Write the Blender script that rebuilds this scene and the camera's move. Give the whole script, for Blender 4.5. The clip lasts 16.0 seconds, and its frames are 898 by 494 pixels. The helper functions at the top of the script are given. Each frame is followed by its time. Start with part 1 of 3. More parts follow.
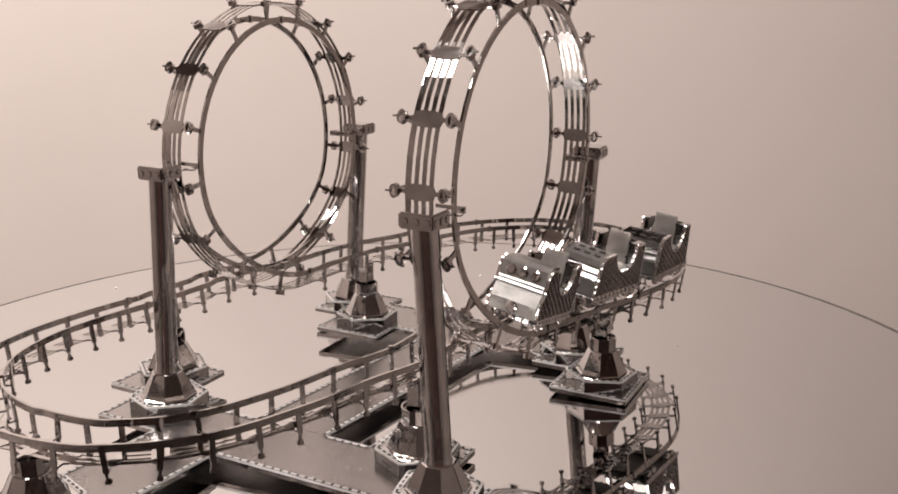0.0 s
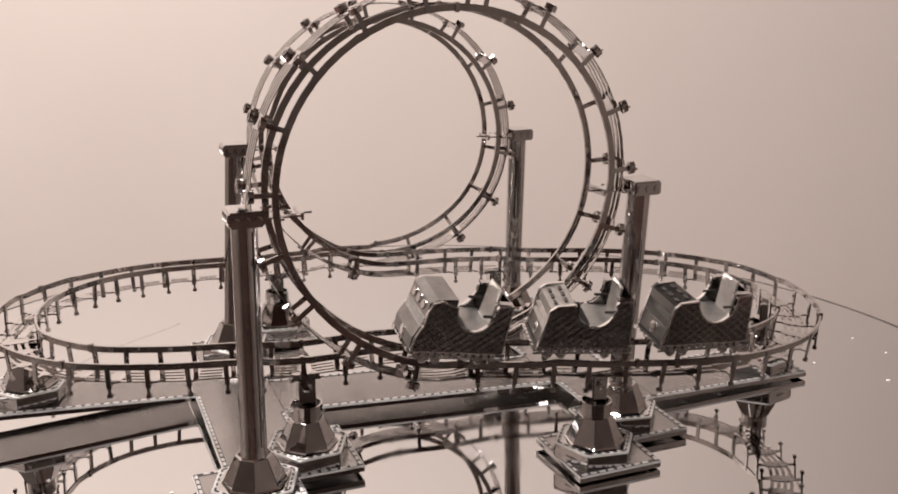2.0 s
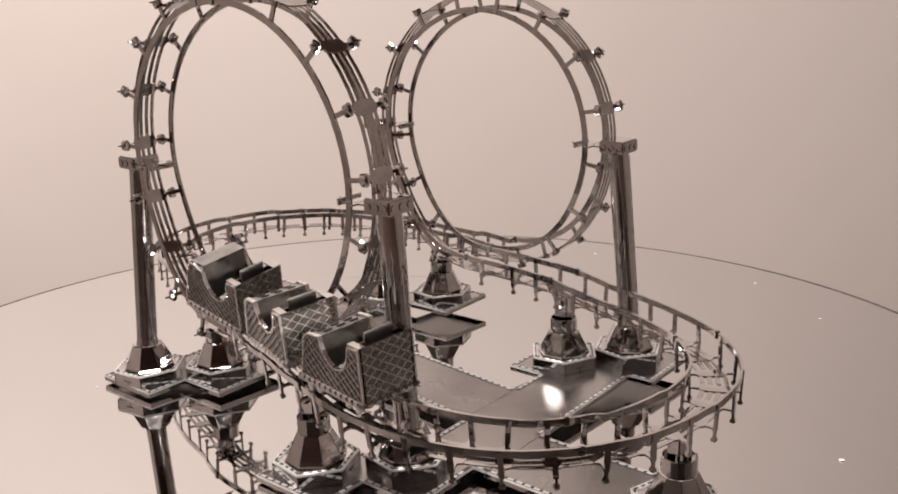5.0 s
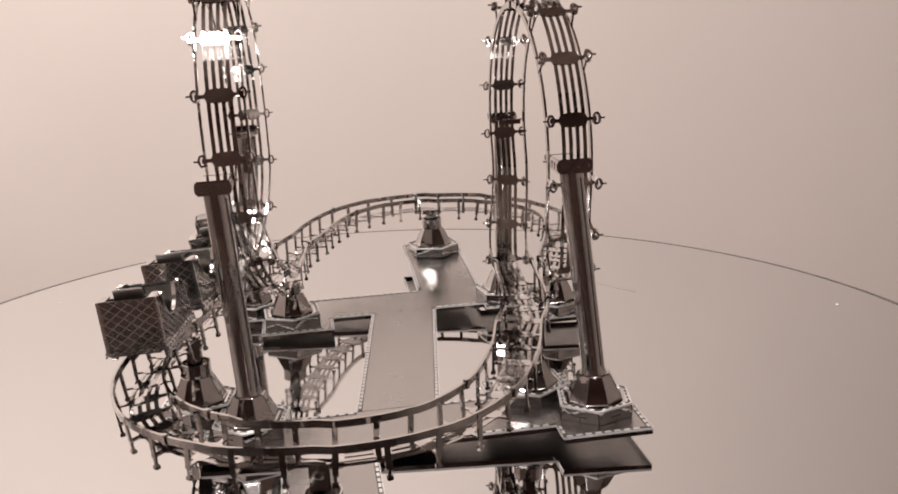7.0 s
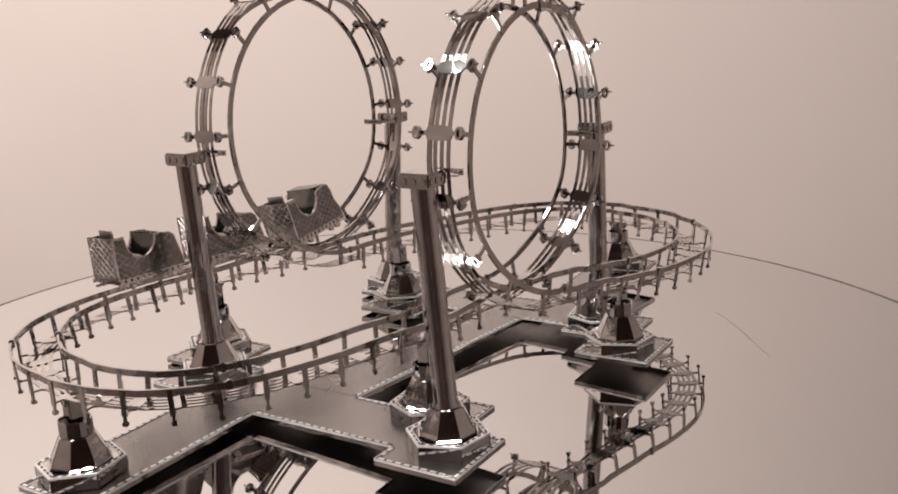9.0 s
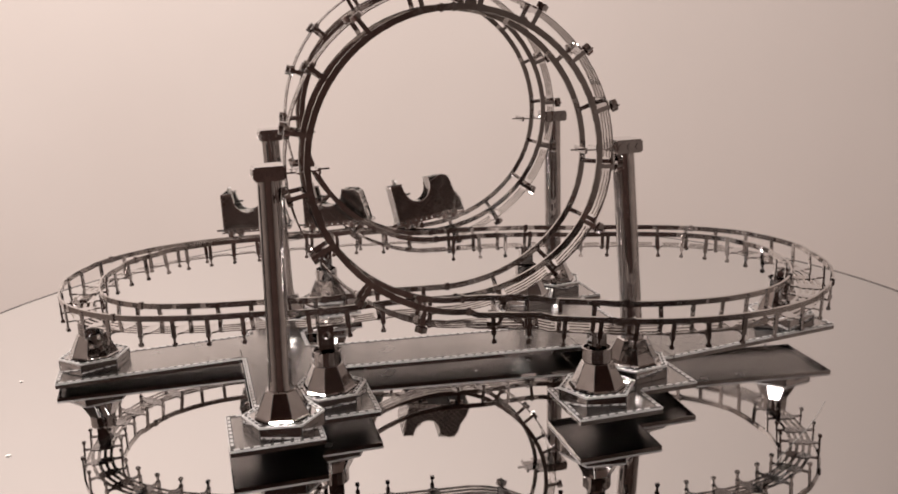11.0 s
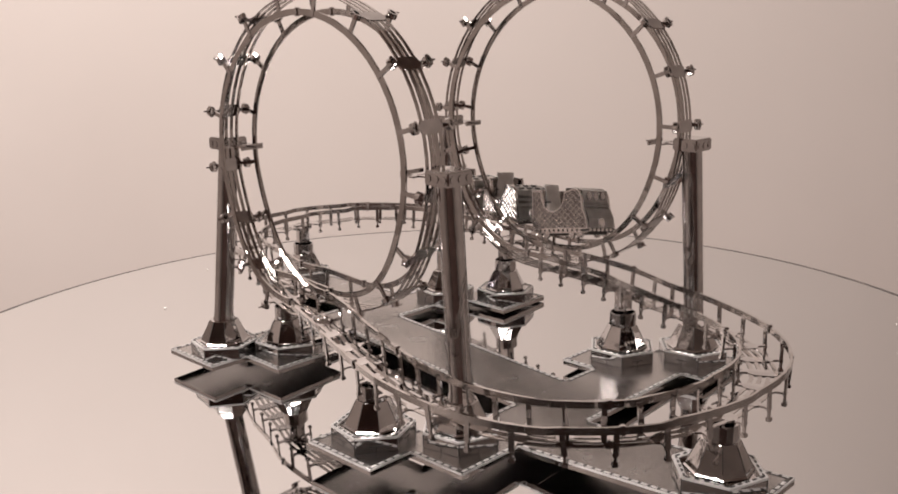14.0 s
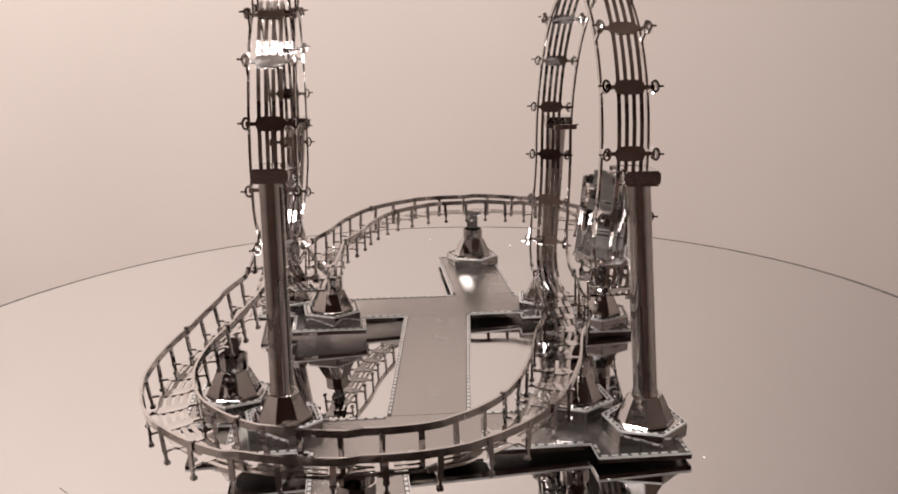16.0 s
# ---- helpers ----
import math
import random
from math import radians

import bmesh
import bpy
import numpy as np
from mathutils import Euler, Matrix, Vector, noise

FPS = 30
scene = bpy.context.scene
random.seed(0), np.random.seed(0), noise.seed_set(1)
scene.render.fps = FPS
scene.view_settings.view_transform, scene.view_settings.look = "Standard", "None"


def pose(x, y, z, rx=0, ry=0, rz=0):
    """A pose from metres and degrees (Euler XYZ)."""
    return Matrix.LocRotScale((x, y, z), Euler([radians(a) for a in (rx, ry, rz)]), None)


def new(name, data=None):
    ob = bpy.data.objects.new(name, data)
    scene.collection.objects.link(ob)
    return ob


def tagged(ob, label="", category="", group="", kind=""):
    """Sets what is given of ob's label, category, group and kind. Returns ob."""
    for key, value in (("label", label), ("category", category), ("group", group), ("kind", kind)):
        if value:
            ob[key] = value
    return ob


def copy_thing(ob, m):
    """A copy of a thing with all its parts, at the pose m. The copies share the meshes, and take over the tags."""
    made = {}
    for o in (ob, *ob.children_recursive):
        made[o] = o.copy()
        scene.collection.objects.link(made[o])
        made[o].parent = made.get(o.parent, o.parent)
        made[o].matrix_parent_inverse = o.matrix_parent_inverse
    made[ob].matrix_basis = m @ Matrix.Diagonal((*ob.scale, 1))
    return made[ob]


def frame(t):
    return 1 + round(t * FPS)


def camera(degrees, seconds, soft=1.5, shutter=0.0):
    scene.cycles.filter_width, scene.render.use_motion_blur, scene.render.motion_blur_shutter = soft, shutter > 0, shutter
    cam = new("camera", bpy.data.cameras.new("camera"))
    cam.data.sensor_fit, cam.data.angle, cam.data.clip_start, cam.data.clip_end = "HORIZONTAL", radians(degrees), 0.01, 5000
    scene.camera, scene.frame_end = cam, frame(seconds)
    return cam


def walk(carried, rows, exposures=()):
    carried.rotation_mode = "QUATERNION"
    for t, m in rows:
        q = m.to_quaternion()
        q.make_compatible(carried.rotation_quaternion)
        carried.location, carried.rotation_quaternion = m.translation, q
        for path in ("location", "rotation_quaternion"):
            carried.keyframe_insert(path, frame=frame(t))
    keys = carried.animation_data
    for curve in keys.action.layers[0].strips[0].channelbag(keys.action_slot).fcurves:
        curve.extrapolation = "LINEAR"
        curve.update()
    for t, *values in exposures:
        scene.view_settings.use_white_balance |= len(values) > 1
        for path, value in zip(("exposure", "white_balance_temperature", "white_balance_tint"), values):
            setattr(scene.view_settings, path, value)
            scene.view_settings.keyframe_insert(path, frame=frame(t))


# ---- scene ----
# A polished steel roller coaster kit turns on a round mirror before a pale wall.
cam = camera(50.0, 16.0, soft=1.8)
EYE_Y = -0.26

# seconds, tilt, lean, heading of the camera
AIM = [
    (0.0, 75.7, 1.2, -5.49), (0.5, 75.86, 1.0, -5.48), (1.0, 75.9, 0.83, -4.86), (1.5, 76.03, 0.52, -3.5),
    (2.0, 75.94, 0.25, -2.1), (2.5, 75.93, 0.05, -1.98), (3.0, 75.82, 0.17, -2.09), (3.5, 75.58, 0.42, -2.08),
    (4.0, 75.54, 0.76, -2.07), (5.25, 75.3, 0.99, -2.01), (6.5, 75.06, 1.22, -1.95), (7.0, 75.08, 1.25, -1.82),
    (7.5, 75.18, 1.35, -1.51), (8.0, 75.24, 1.36, -1.42), (8.5, 75.15, 1.25, -1.44), (9.0, 75.14, 1.21, -1.63),
    (10.25, 75.09, 1.64, -1.65), (11.5, 75.05, 2.06, -1.66), (12.0, 74.95, 1.83, -2.02), (12.5, 74.88, 1.75, -2.12),
    (13.0, 74.98, 1.77, -2.17), (13.5, 75.04, 1.79, -2.42), (14.0, 75.14, 1.77, -2.39), (14.5, 75.11, 1.74, -2.61),
    (15.0, 75.04, 1.77, -2.86), (15.5, 74.97, 1.82, -3.21), (16.0, 74.92, 1.81, -3.35),
]
walk(cam, [(t, pose(0, EYE_Y, 0, a, b, c)) for t, a, b, c in AIM])

# the turntable's turn, in degrees
TURN = [
    (0.0, 1.3), (0.5, 11.06), (1.0, 20.57), (1.5, 29.62), (2.0, 38.53), (2.5, 48.62), (3.0, 58.86), (3.5, 69.07),
    (4.0, 79.37), (5.25, 105.56), (6.5, 131.75), (7.0, 141.87), (7.5, 151.97), (8.0, 161.6), (8.5, 171.81), (9.0, 182.17),
    (10.25, 208.71), (11.5, 235.26), (12.0, 244.97), (12.5, 254.83), (13.0, 264.65), (13.5, 274.85), (14.0, 285.03),
    (14.5, 295.32), (15.0, 305.62), (15.5, 315.48), (16.0, 325.89),
]
MIRROR_Z = -0.1055
PLATE_UP = 0.0019     # the plates lie this far above the model's zero
PLATE_Z = -0.1035


def site(t):
    """The model's own axes in the room: u along its length, v across it."""
    a = [b for s, b in TURN if s == t][0]
    return pose(0, 0, 0, 0, 0, -a) @ pose(0.0018, -0.0074, 0, 0, 0, 58.8)


# ---- light ----
world = bpy.data.worlds.new("dim_room")
scene.world = world
world.use_nodes = True
world.node_tree.nodes["Background"].inputs[0].default_value = (0.9, 0.75, 0.65, 1)
world.node_tree.nodes["Background"].inputs[1].default_value = 0.05


def strip_lamp(name, long, wide, watts, place, turn, colour):
    """A strip light under the ceiling that shines down."""
    data = bpy.data.lights.new(name, "AREA")
    data.shape, data.size, data.size_y = "RECTANGLE", long, wide
    data.energy, data.color = watts, colour
    ob = new(name, data)
    ob.matrix_basis = pose(*place, 0, 0, turn)
    return ob


strip_lamp("ceiling_lamp", 1.2, 0.18, 73.0, (-0.48, -0.19, 1.32), -22, (1.0, 0.925, 0.885))
scene.view_settings.exposure = 0.0


# ---- materials ----
def material(name, colour, rough, metal=0.0):
    mat = bpy.data.materials.new(name)
    mat.use_nodes = True
    n, l = mat.node_tree.nodes, mat.node_tree.links
    b = n["Principled BSDF"]
    b.inputs["Base Color"].default_value = (*colour, 1)
    b.inputs["Roughness"].default_value = rough
    b.inputs["Metallic"].default_value = metal
    return mat, n, l, b


def node(n, kind, **values):
    made = n.new(kind)
    for key, value in values.items():
        made.inputs[key].default_value = value
    return made


def varied(name, dark, light, rough, metal=0.0, scale=200.0, bump=0.1, spread=0.08, fine=6.0, wave=0.0):
    """A surface with cloudy variation of tone and gloss at two scales, and a fine relief."""
    mat, n, l, b = material(name, light, rough, metal)
    where = n.new("ShaderNodeTexCoord")
    big = node(n, "ShaderNodeTexNoise", Scale=scale, Detail=4.0)
    small = node(n, "ShaderNodeTexNoise", Scale=scale * fine, Detail=3.0)
    ramp = n.new("ShaderNodeValToRGB")
    ramp.color_ramp.elements[0].color, ramp.color_ramp.elements[1].color = (*dark, 1), (*light, 1)
    ramp.color_ramp.elements[0].position, ramp.color_ramp.elements[1].position = 0.3, 0.7
    gloss = n.new("ShaderNodeMapRange")
    gloss.inputs["To Min"].default_value, gloss.inputs["To Max"].default_value = max(0.02, rough - spread), rough + spread
    relief = node(n, "ShaderNodeBump", Strength=bump, Distance=0.0004)
    for t in (big, small):
        l.new(where.outputs["Object"], t.inputs["Vector"])
    l.new(big.outputs["Fac"], ramp.inputs["Fac"])
    l.new(ramp.outputs["Color"], b.inputs["Base Color"])
    l.new(small.outputs["Fac"], gloss.inputs["Value"])
    l.new(gloss.outputs["Result"], b.inputs["Roughness"])
    l.new(small.outputs["Fac"], relief.inputs["Height"])
    if wave:
        slow = node(n, "ShaderNodeTexNoise", Scale=170.0, Detail=1.5)
        dent = node(n, "ShaderNodeBump", Strength=wave, Distance=0.001)
        l.new(where.outputs["Object"], slow.inputs["Vector"])
        l.new(slow.outputs["Fac"], dent.inputs["Height"])
        l.new(dent.outputs["Normal"], relief.inputs["Normal"])
    l.new(relief.outputs["Normal"], b.inputs["Normal"])
    return mat


STEEL = varied("polished_steel", (0.52, 0.50, 0.495), (0.70, 0.685, 0.68), 0.05, 1.0, 180.0, 0.02, 0.04, wave=0.10)
RAIL = varied("rail_steel", (0.48, 0.455, 0.44), (0.62, 0.595, 0.58), 0.09, 1.0, 220.0, 0.02, 0.05, wave=0.12)
DARK = varied("etched_dark", (0.035, 0.03, 0.03), (0.06, 0.055, 0.05), 0.35, 0.6, 300.0, 0.05, 0.08)
WALL = varied("wall_paint", (0.64, 0.57, 0.53), (0.67, 0.60, 0.56), 0.75, 0.0, 3.0, 0.05, 0.08, 60.0)
# Side-wall tones stand in for shade on the left and bounce on the right.
SIDE = varied("shaded_side_tone", (0.19, 0.155, 0.138), (0.24, 0.198, 0.178), 0.8, 0.0, 3.0, 0.05, 0.08, 60.0)
PALE = varied("bounce_side_tone", (0.30, 0.255, 0.23), (0.35, 0.298, 0.27), 0.8, 0.0, 3.0, 0.05, 0.08, 60.0)
CEILING = varied("pale_ceiling_paint", (0.60, 0.53, 0.49), (0.66, 0.585, 0.54), 0.8, 0.0, 3.0, 0.05, 0.08, 60.0)
# The darkness of the room behind the camera is put into this brown.
DIM = varied("dark_room_tone", (0.105, 0.062, 0.052), (0.15, 0.09, 0.076), 0.8, 0.0, 3.0, 0.05, 0.08, 60.0)


def hatch_material():
    """Sheet steel etched with fine slanting lines."""
    mat, n, l, b = material("etched_steel", (0.55, 0.52, 0.5), 0.22, 1.0)
    where = n.new("ShaderNodeTexCoord")
    lines = node(n, "ShaderNodeTexWave", Scale=1300.0, Distortion=0.4)
    lines.bands_direction = "DIAGONAL"
    stain = node(n, "ShaderNodeTexNoise", Scale=90.0, Detail=4.0)
    ramp = n.new("ShaderNodeValToRGB")
    ramp.color_ramp.elements[0].color, ramp.color_ramp.elements[1].color = (0.33, 0.315, 0.305, 1), (0.52, 0.50, 0.49, 1)
    mixed = n.new("ShaderNodeMath")
    mixed.operation = "MULTIPLY_ADD"
    mixed.inputs[1].default_value, mixed.inputs[2].default_value = 0.55, 0.2
    relief = node(n, "ShaderNodeBump", Strength=0.08, Distance=0.0002)
    gloss = n.new("ShaderNodeMapRange")
    gloss.inputs["To Min"].default_value, gloss.inputs["To Max"].default_value = 0.14, 0.34
    for t in (lines, stain):
        l.new(where.outputs["Object"], t.inputs["Vector"])
    l.new(lines.outputs["Fac"], mixed.inputs[0])
    l.new(stain.outputs["Fac"], gloss.inputs["Value"])
    l.new(mixed.outputs[0], ramp.inputs["Fac"])
    l.new(ramp.outputs["Color"], b.inputs["Base Color"])
    l.new(gloss.outputs["Result"], b.inputs["Roughness"])
    l.new(lines.outputs["Fac"], relief.inputs["Height"])
    l.new(relief.outputs["Normal"], b.inputs["Normal"])
    return mat


ETCHED = varied("etched_panel", (0.20, 0.185, 0.175), (0.33, 0.31, 0.295), 0.2, 1.0, 250.0, 0.05, 0.08, wave=0.3)
HATCH = hatch_material()
BRIGHT = varied("bright_steel", (0.78, 0.76, 0.75), (0.92, 0.90, 0.89), 0.12, 1.0, 300.0, 0.03, 0.06, wave=0.10)
TAB = varied("matt_steel", (0.58, 0.565, 0.555), (0.72, 0.70, 0.69), 0.42, 0.85, 300.0, 0.03, 0.06)
SATIN = varied("satin_steel", (0.54, 0.52, 0.50), (0.72, 0.70, 0.68), 0.36, 1.0, 300.0, 0.04, 0.08, wave=0.15)
GROUND = varied("ground_glass", (0.03, 0.026, 0.024), (0.06, 0.05, 0.045), 0.5, 0.0, 120.0, 0.05, 0.08)
LINT = varied("grey_lint", (0.13, 0.12, 0.11), (0.2, 0.18, 0.17), 0.9, 0.0, 400.0, 0.1, 0.05)
DUST = varied("dust", (0.5, 0.46, 0.42), (0.6, 0.56, 0.52), 0.9, 0.0, 400.0, 0.1, 0.05)


def mirror_material():
    mat, n, l, b = material("mirror_glass", (0.66, 0.655, 0.655), 0.03, 1.0)
    where = n.new("ShaderNodeTexCoord")
    blot = node(n, "ShaderNodeTexNoise", Scale=9.0, Detail=6.0, Roughness=0.65)
    l.new(where.outputs["Object"], blot.inputs["Vector"])
    ramp = n.new("ShaderNodeMapRange")
    for key, value in (("From Min", 0.55), ("From Max", 0.8), ("To Min", 0.02), ("To Max", 0.16)):
        ramp.inputs[key].default_value = value
    l.new(blot.outputs["Fac"], ramp.inputs["Value"])
    l.new(ramp.outputs["Result"], b.inputs["Roughness"])
    return mat


MIRROR = mirror_material()


# ---- mesh helpers ----
def part(name, bm, mat, parent=None, label="", m=None):
    me = bpy.data.meshes.new(name)
    bmesh.ops.recalc_face_normals(bm, faces=bm.faces)
    bm.to_mesh(me)
    bm.free()
    for one in (mat if isinstance(mat, tuple) else (mat,)):
        me.materials.append(one)
    ob = new(name, me)
    if parent:
        ob.parent = parent
    if m:
        ob.matrix_basis = m
    if label:
        ob["label"] = label
    return ob


def again(ob, parent, m=None):
    """Another part on the same mesh."""
    made = new(ob.name.split(".")[0], ob.data)
    for key in ("label", "kind"):
        if key in ob:
            made[key] = ob[key]
    made.parent = parent
    if m:
        made.matrix_basis = m
    return made


def add_box(bm, lo, hi, m=None, bevel=0.0):
    made = bmesh.ops.create_cube(bm, size=1)["verts"]
    for v in made:
        v.co = Vector([(lo[i] + hi[i]) / 2 + v.co[i] * (hi[i] - lo[i]) for i in range(3)])
        if m:
            v.co = m @ v.co
    if bevel:
        edges = list({e for v in made for e in v.link_edges})
        bmesh.ops.bevel(bm, geom=edges, offset=bevel, segments=2, affect="EDGES")
    return made


def add_prism(bm, outline, z0, z1, m=None):
    """A plate with the given outline from z0 to z1."""
    m = m or Matrix()
    low = [bm.verts.new(m @ Vector((x, y, z0))) for x, y in outline]
    high = [bm.verts.new(m @ Vector((x, y, z1))) for x, y in outline]
    k = len(outline)
    bm.faces.new(low[::-1])
    bm.faces.new(high)
    for i in range(k):
        bm.faces.new((low[i], low[(i + 1) % k], high[(i + 1) % k], high[i]))


def add_lathe(bm, profile, sides, turn=0.0, m=None, caps=True):
    """Flat-sided rings of (radius, z), joined."""
    m = m or Matrix()
    rings = []
    for r, z in profile:
        rings.append([bm.verts.new(m @ Vector((r * math.cos(turn + 2 * math.pi * i / sides), r * math.sin(turn + 2 * math.pi * i / sides), z))) for i in range(sides)])
    for a, b in zip(rings, rings[1:]):
        for i in range(sides):
            bm.faces.new((a[i], a[(i + 1) % sides], b[(i + 1) % sides], b[i]))
    if caps:
        bm.faces.new(rings[0][::-1])
        bm.faces.new(rings[-1])


# ---- the room ----
# Only the back wall comes into view; other sides are added to shape reflections.
def room():
    def slab(name, lo, hi, mat, label, category):
        bm = bmesh.new()
        add_box(bm, lo, hi)
        tagged(part(name, bm, mat), label, category, kind="structure")
    slab("wall_back", (-1.6, 0.95, -0.75), (1.6, 1.05, 2.0), WALL, "plain pale beige painted wall behind the mirror", "wall")
    slab("unseen_wall_left", (-1.7, -3.0, -0.75), (-1.6, 1.05, 2.0), SIDE, "unseen taupe side wall, darkened for the steel's reflections", "wall")
    slab("unseen_wall_right", (1.6, -3.0, -0.75), (1.7, 1.05, 2.0), PALE, "unseen beige side wall, lightened to bounce light", "wall")
    # Added out of view so that the steel reflects a dark room.
    slab("unseen_wall_front", (-1.7, -3.1, -0.75), (1.7, -3.0, 2.0), DIM, "unseen wall, brown in place of the dim room's shade", "wall")
    slab("ceiling", (-1.7, -3.1, 2.0), (1.7, 1.05, 2.1), CEILING, "plain pale painted ceiling", "ceiling")
    slab("floor", (-1.7, -3.1, -0.85), (1.7, 1.05, -0.75), DIM, "unseen floor, brown in place of the dim room's shade", "floor")


room()

moved = []   # the things that turn, with their pose on the turntable


def turntable():
    table = new("turntable")
    tagged(table, "dusty mirror-topped turntable under the model", "turntable")
    bm = bmesh.new()
    add_lathe(bm, [(0.1668, -0.0002), (0.1668, 0.0)], 160)
    part("mirror", bm, MIRROR, table, "smudged mirror glass")
    bm = bmesh.new()
    add_lathe(bm, [(0.1669, -0.004), (0.1688, -0.004), (0.1696, -0.0032), (0.1696, -0.0012), (0.1688, -0.0001), (0.1669, -0.0001)], 160, caps=False)
    part("bevelled_edge", bm, GROUND, table, "ground glass edge of the mirror")
    bm = bmesh.new()
    add_lathe(bm, [(0.13, -0.75 - MIRROR_Z), (0.13, -0.735 - MIRROR_Z), (0.05, -0.715 - MIRROR_Z), (0.05, -0.03), (0.12, -0.022), (0.12, -0.0042)], 64)
    part("foot", bm, DARK, table, "dark round stand under the mirror")
    # a lint thread and specks of dust
    rnd = random.Random(5)
    for (x0, y0), (x1, y1) in (((-0.088, 0.0592), (-0.0555, 0.086)),):
        bm = bmesh.new()
        n = 7
        for i in range(n):
            f, g = i / n, (i + 1) / n
            p = Vector((x0 + (x1 - x0) * f, y0 + (y1 - y0) * f + 0.0008 * math.sin(5 * f), 0.0001))
            q = Vector((x0 + (x1 - x0) * g, y0 + (y1 - y0) * g + 0.0008 * math.sin(5 * g), 0.0001))
            d = (q - p).normalized().cross(Vector((0, 0, 1))) * 0.00008
            bm.faces.new([bm.verts.new(c) for c in (p - d, q - d, q + d, p + d)])
        part("lint", bm, LINT, table, "grey thread of lint")
    for i in range(14):
        a, r = rnd.uniform(0, 6.28), rnd.uniform(0.08, 0.155)
        bm = bmesh.new()
        bmesh.ops.create_icosphere(bm, subdivisions=1, radius=rnd.uniform(0.00025, 0.0005), matrix=Matrix.Translation((r * math.cos(a), r * math.sin(a), 0.0002)) @ Matrix.Diagonal((1.6, 1, 0.4, 1)))
        part("speck", bm, DUST, table)
    moved.append((table, pose(0.0045, 0.0023, MIRROR_Z)))


turntable()

# ---- the track's line ----
GAUGE = 0.0106
DEEP = 0.0046
LOOP_Z = 0.0279      # rails above the plates under the loops
LOOP_U = -0.0052
# the middle of the track from the inner side of one loop round the end to the outer side of the other
BEND = [(0.020, 0.0310, 0.0280), (0.038, 0.0292, 0.0272), (0.052, 0.0240, 0.0268), (0.068, 0.0193, 0.0264), (0.086, 0.0102, 0.0260), (0.0978, -0.0050, 0.0259),
        (0.0998, -0.0250, 0.0259), (0.0936, -0.0435, 0.0256), (0.080, -0.0565, 0.0254), (0.063, -0.0615, 0.0254), (0.045, -0.0604, 0.0256), (0.027, -0.0556, 0.0262), (0.012, -0.0512, 0.0273)]


def smooth(f):
    f = min(1, max(0, f))
    return f * f * (3 - 2 * f)


def track_side(k):
    """Half of the closed line: round one end, then through a loop. k is 1 or -1."""
    out = []
    tall = 0.0384 if k > 0 else 0.0354
    wide, mid_u = (0.0391, -0.0068) if k > 0 else (0.0358, -0.0055)
    up = Vector((0, 0, 1))
    ring = [Vector(p) for p in [(-LOOP_U, 0.0328, LOOP_Z)] + BEND + [(mid_u, -0.0457, LOOP_Z), (-0.025, -0.0415, LOOP_Z)]]
    for i in range(1, len(ring) - 2):
        p0, p1, p2, p3 = ring[i - 1:i + 3]
        for j in range(6):
            f = j / 6
            p = 0.5 * (2 * p1 + (p2 - p0) * f + (2 * p0 - 5 * p1 + 4 * p2 - p3) * f * f + (3 * p1 - p0 - 3 * p2 + p3) * f ** 3)
            p.z += 0.0013 * k * smooth((i - 5) / 4) * smooth((14 - i) / 3)
            lean = 0.12 * smooth((i - 6) / 3)
            out.append((p, Vector((0, -lean, 1)), "run"))
    for i in range(65):
        a = 2 * math.pi * i / 64
        v = -0.0457 + (0.0067 if k > 0 else 0.0057) * smooth(a / 1.3) + (0.0062 if k > 0 else 0.0072) * smooth((a - 2 * math.pi + 1.3) / 1.3)
        if k > 0:
            v -= (0.0014 - 0.0010 * math.sin(a)) * (1 - math.cos(a)) / 2
        out.append((Vector((mid_u - wide * math.sin(a), v, LOOP_Z + tall * (1 - math.cos(a)))), Vector((math.sin(a), 0, math.cos(a))), "loop"))
    for j in range(1, 5):
        f = j / 5
        out.append((Vector((mid_u, -0.0328, LOOP_Z)).lerp(Vector((-BEND[0][0], -BEND[0][1], BEND[0][2])), f), up, "run"))
    if k < 0:
        out = [(Vector((-p.x, -p.y, p.z)), Vector((-u.x, -u.y, u.z)), s) for p, u, s in out]
    return out


def framed(points):
    """Position, tangent, up, side for each point of a closed line."""
    out = []
    for i, (p, up, s) in enumerate(points):
        t = (points[(i + 1) % len(points)][0] - points[i - 1][0]).normalized()
        up = (up - t * up.dot(t)).normalized()
        out.append((p, t, up, t.cross(up), s))
    return out


LINE = framed(track_side(1) + track_side(-1))


def add_strip(bm, stretch, aside, deep, wide, tall):
    """A bar of wide x tall that follows the line."""
    rings = []
    for p, t, up, side, s in stretch:
        c = p + side * aside - up * deep
        rings.append([bm.verts.new(c + side * a * wide / 2 + up * b * tall / 2) for a, b in ((-1, -1), (1, -1), (1, 1), (-1, 1))])
    for a, b in zip(rings, rings[1:]):
        for i in range(4):
            bm.faces.new((a[i], a[(i + 1) % 4], b[(i + 1) % 4], b[i]))
    bm.faces.new(rings[0][::-1])
    bm.faces.new(rings[-1])


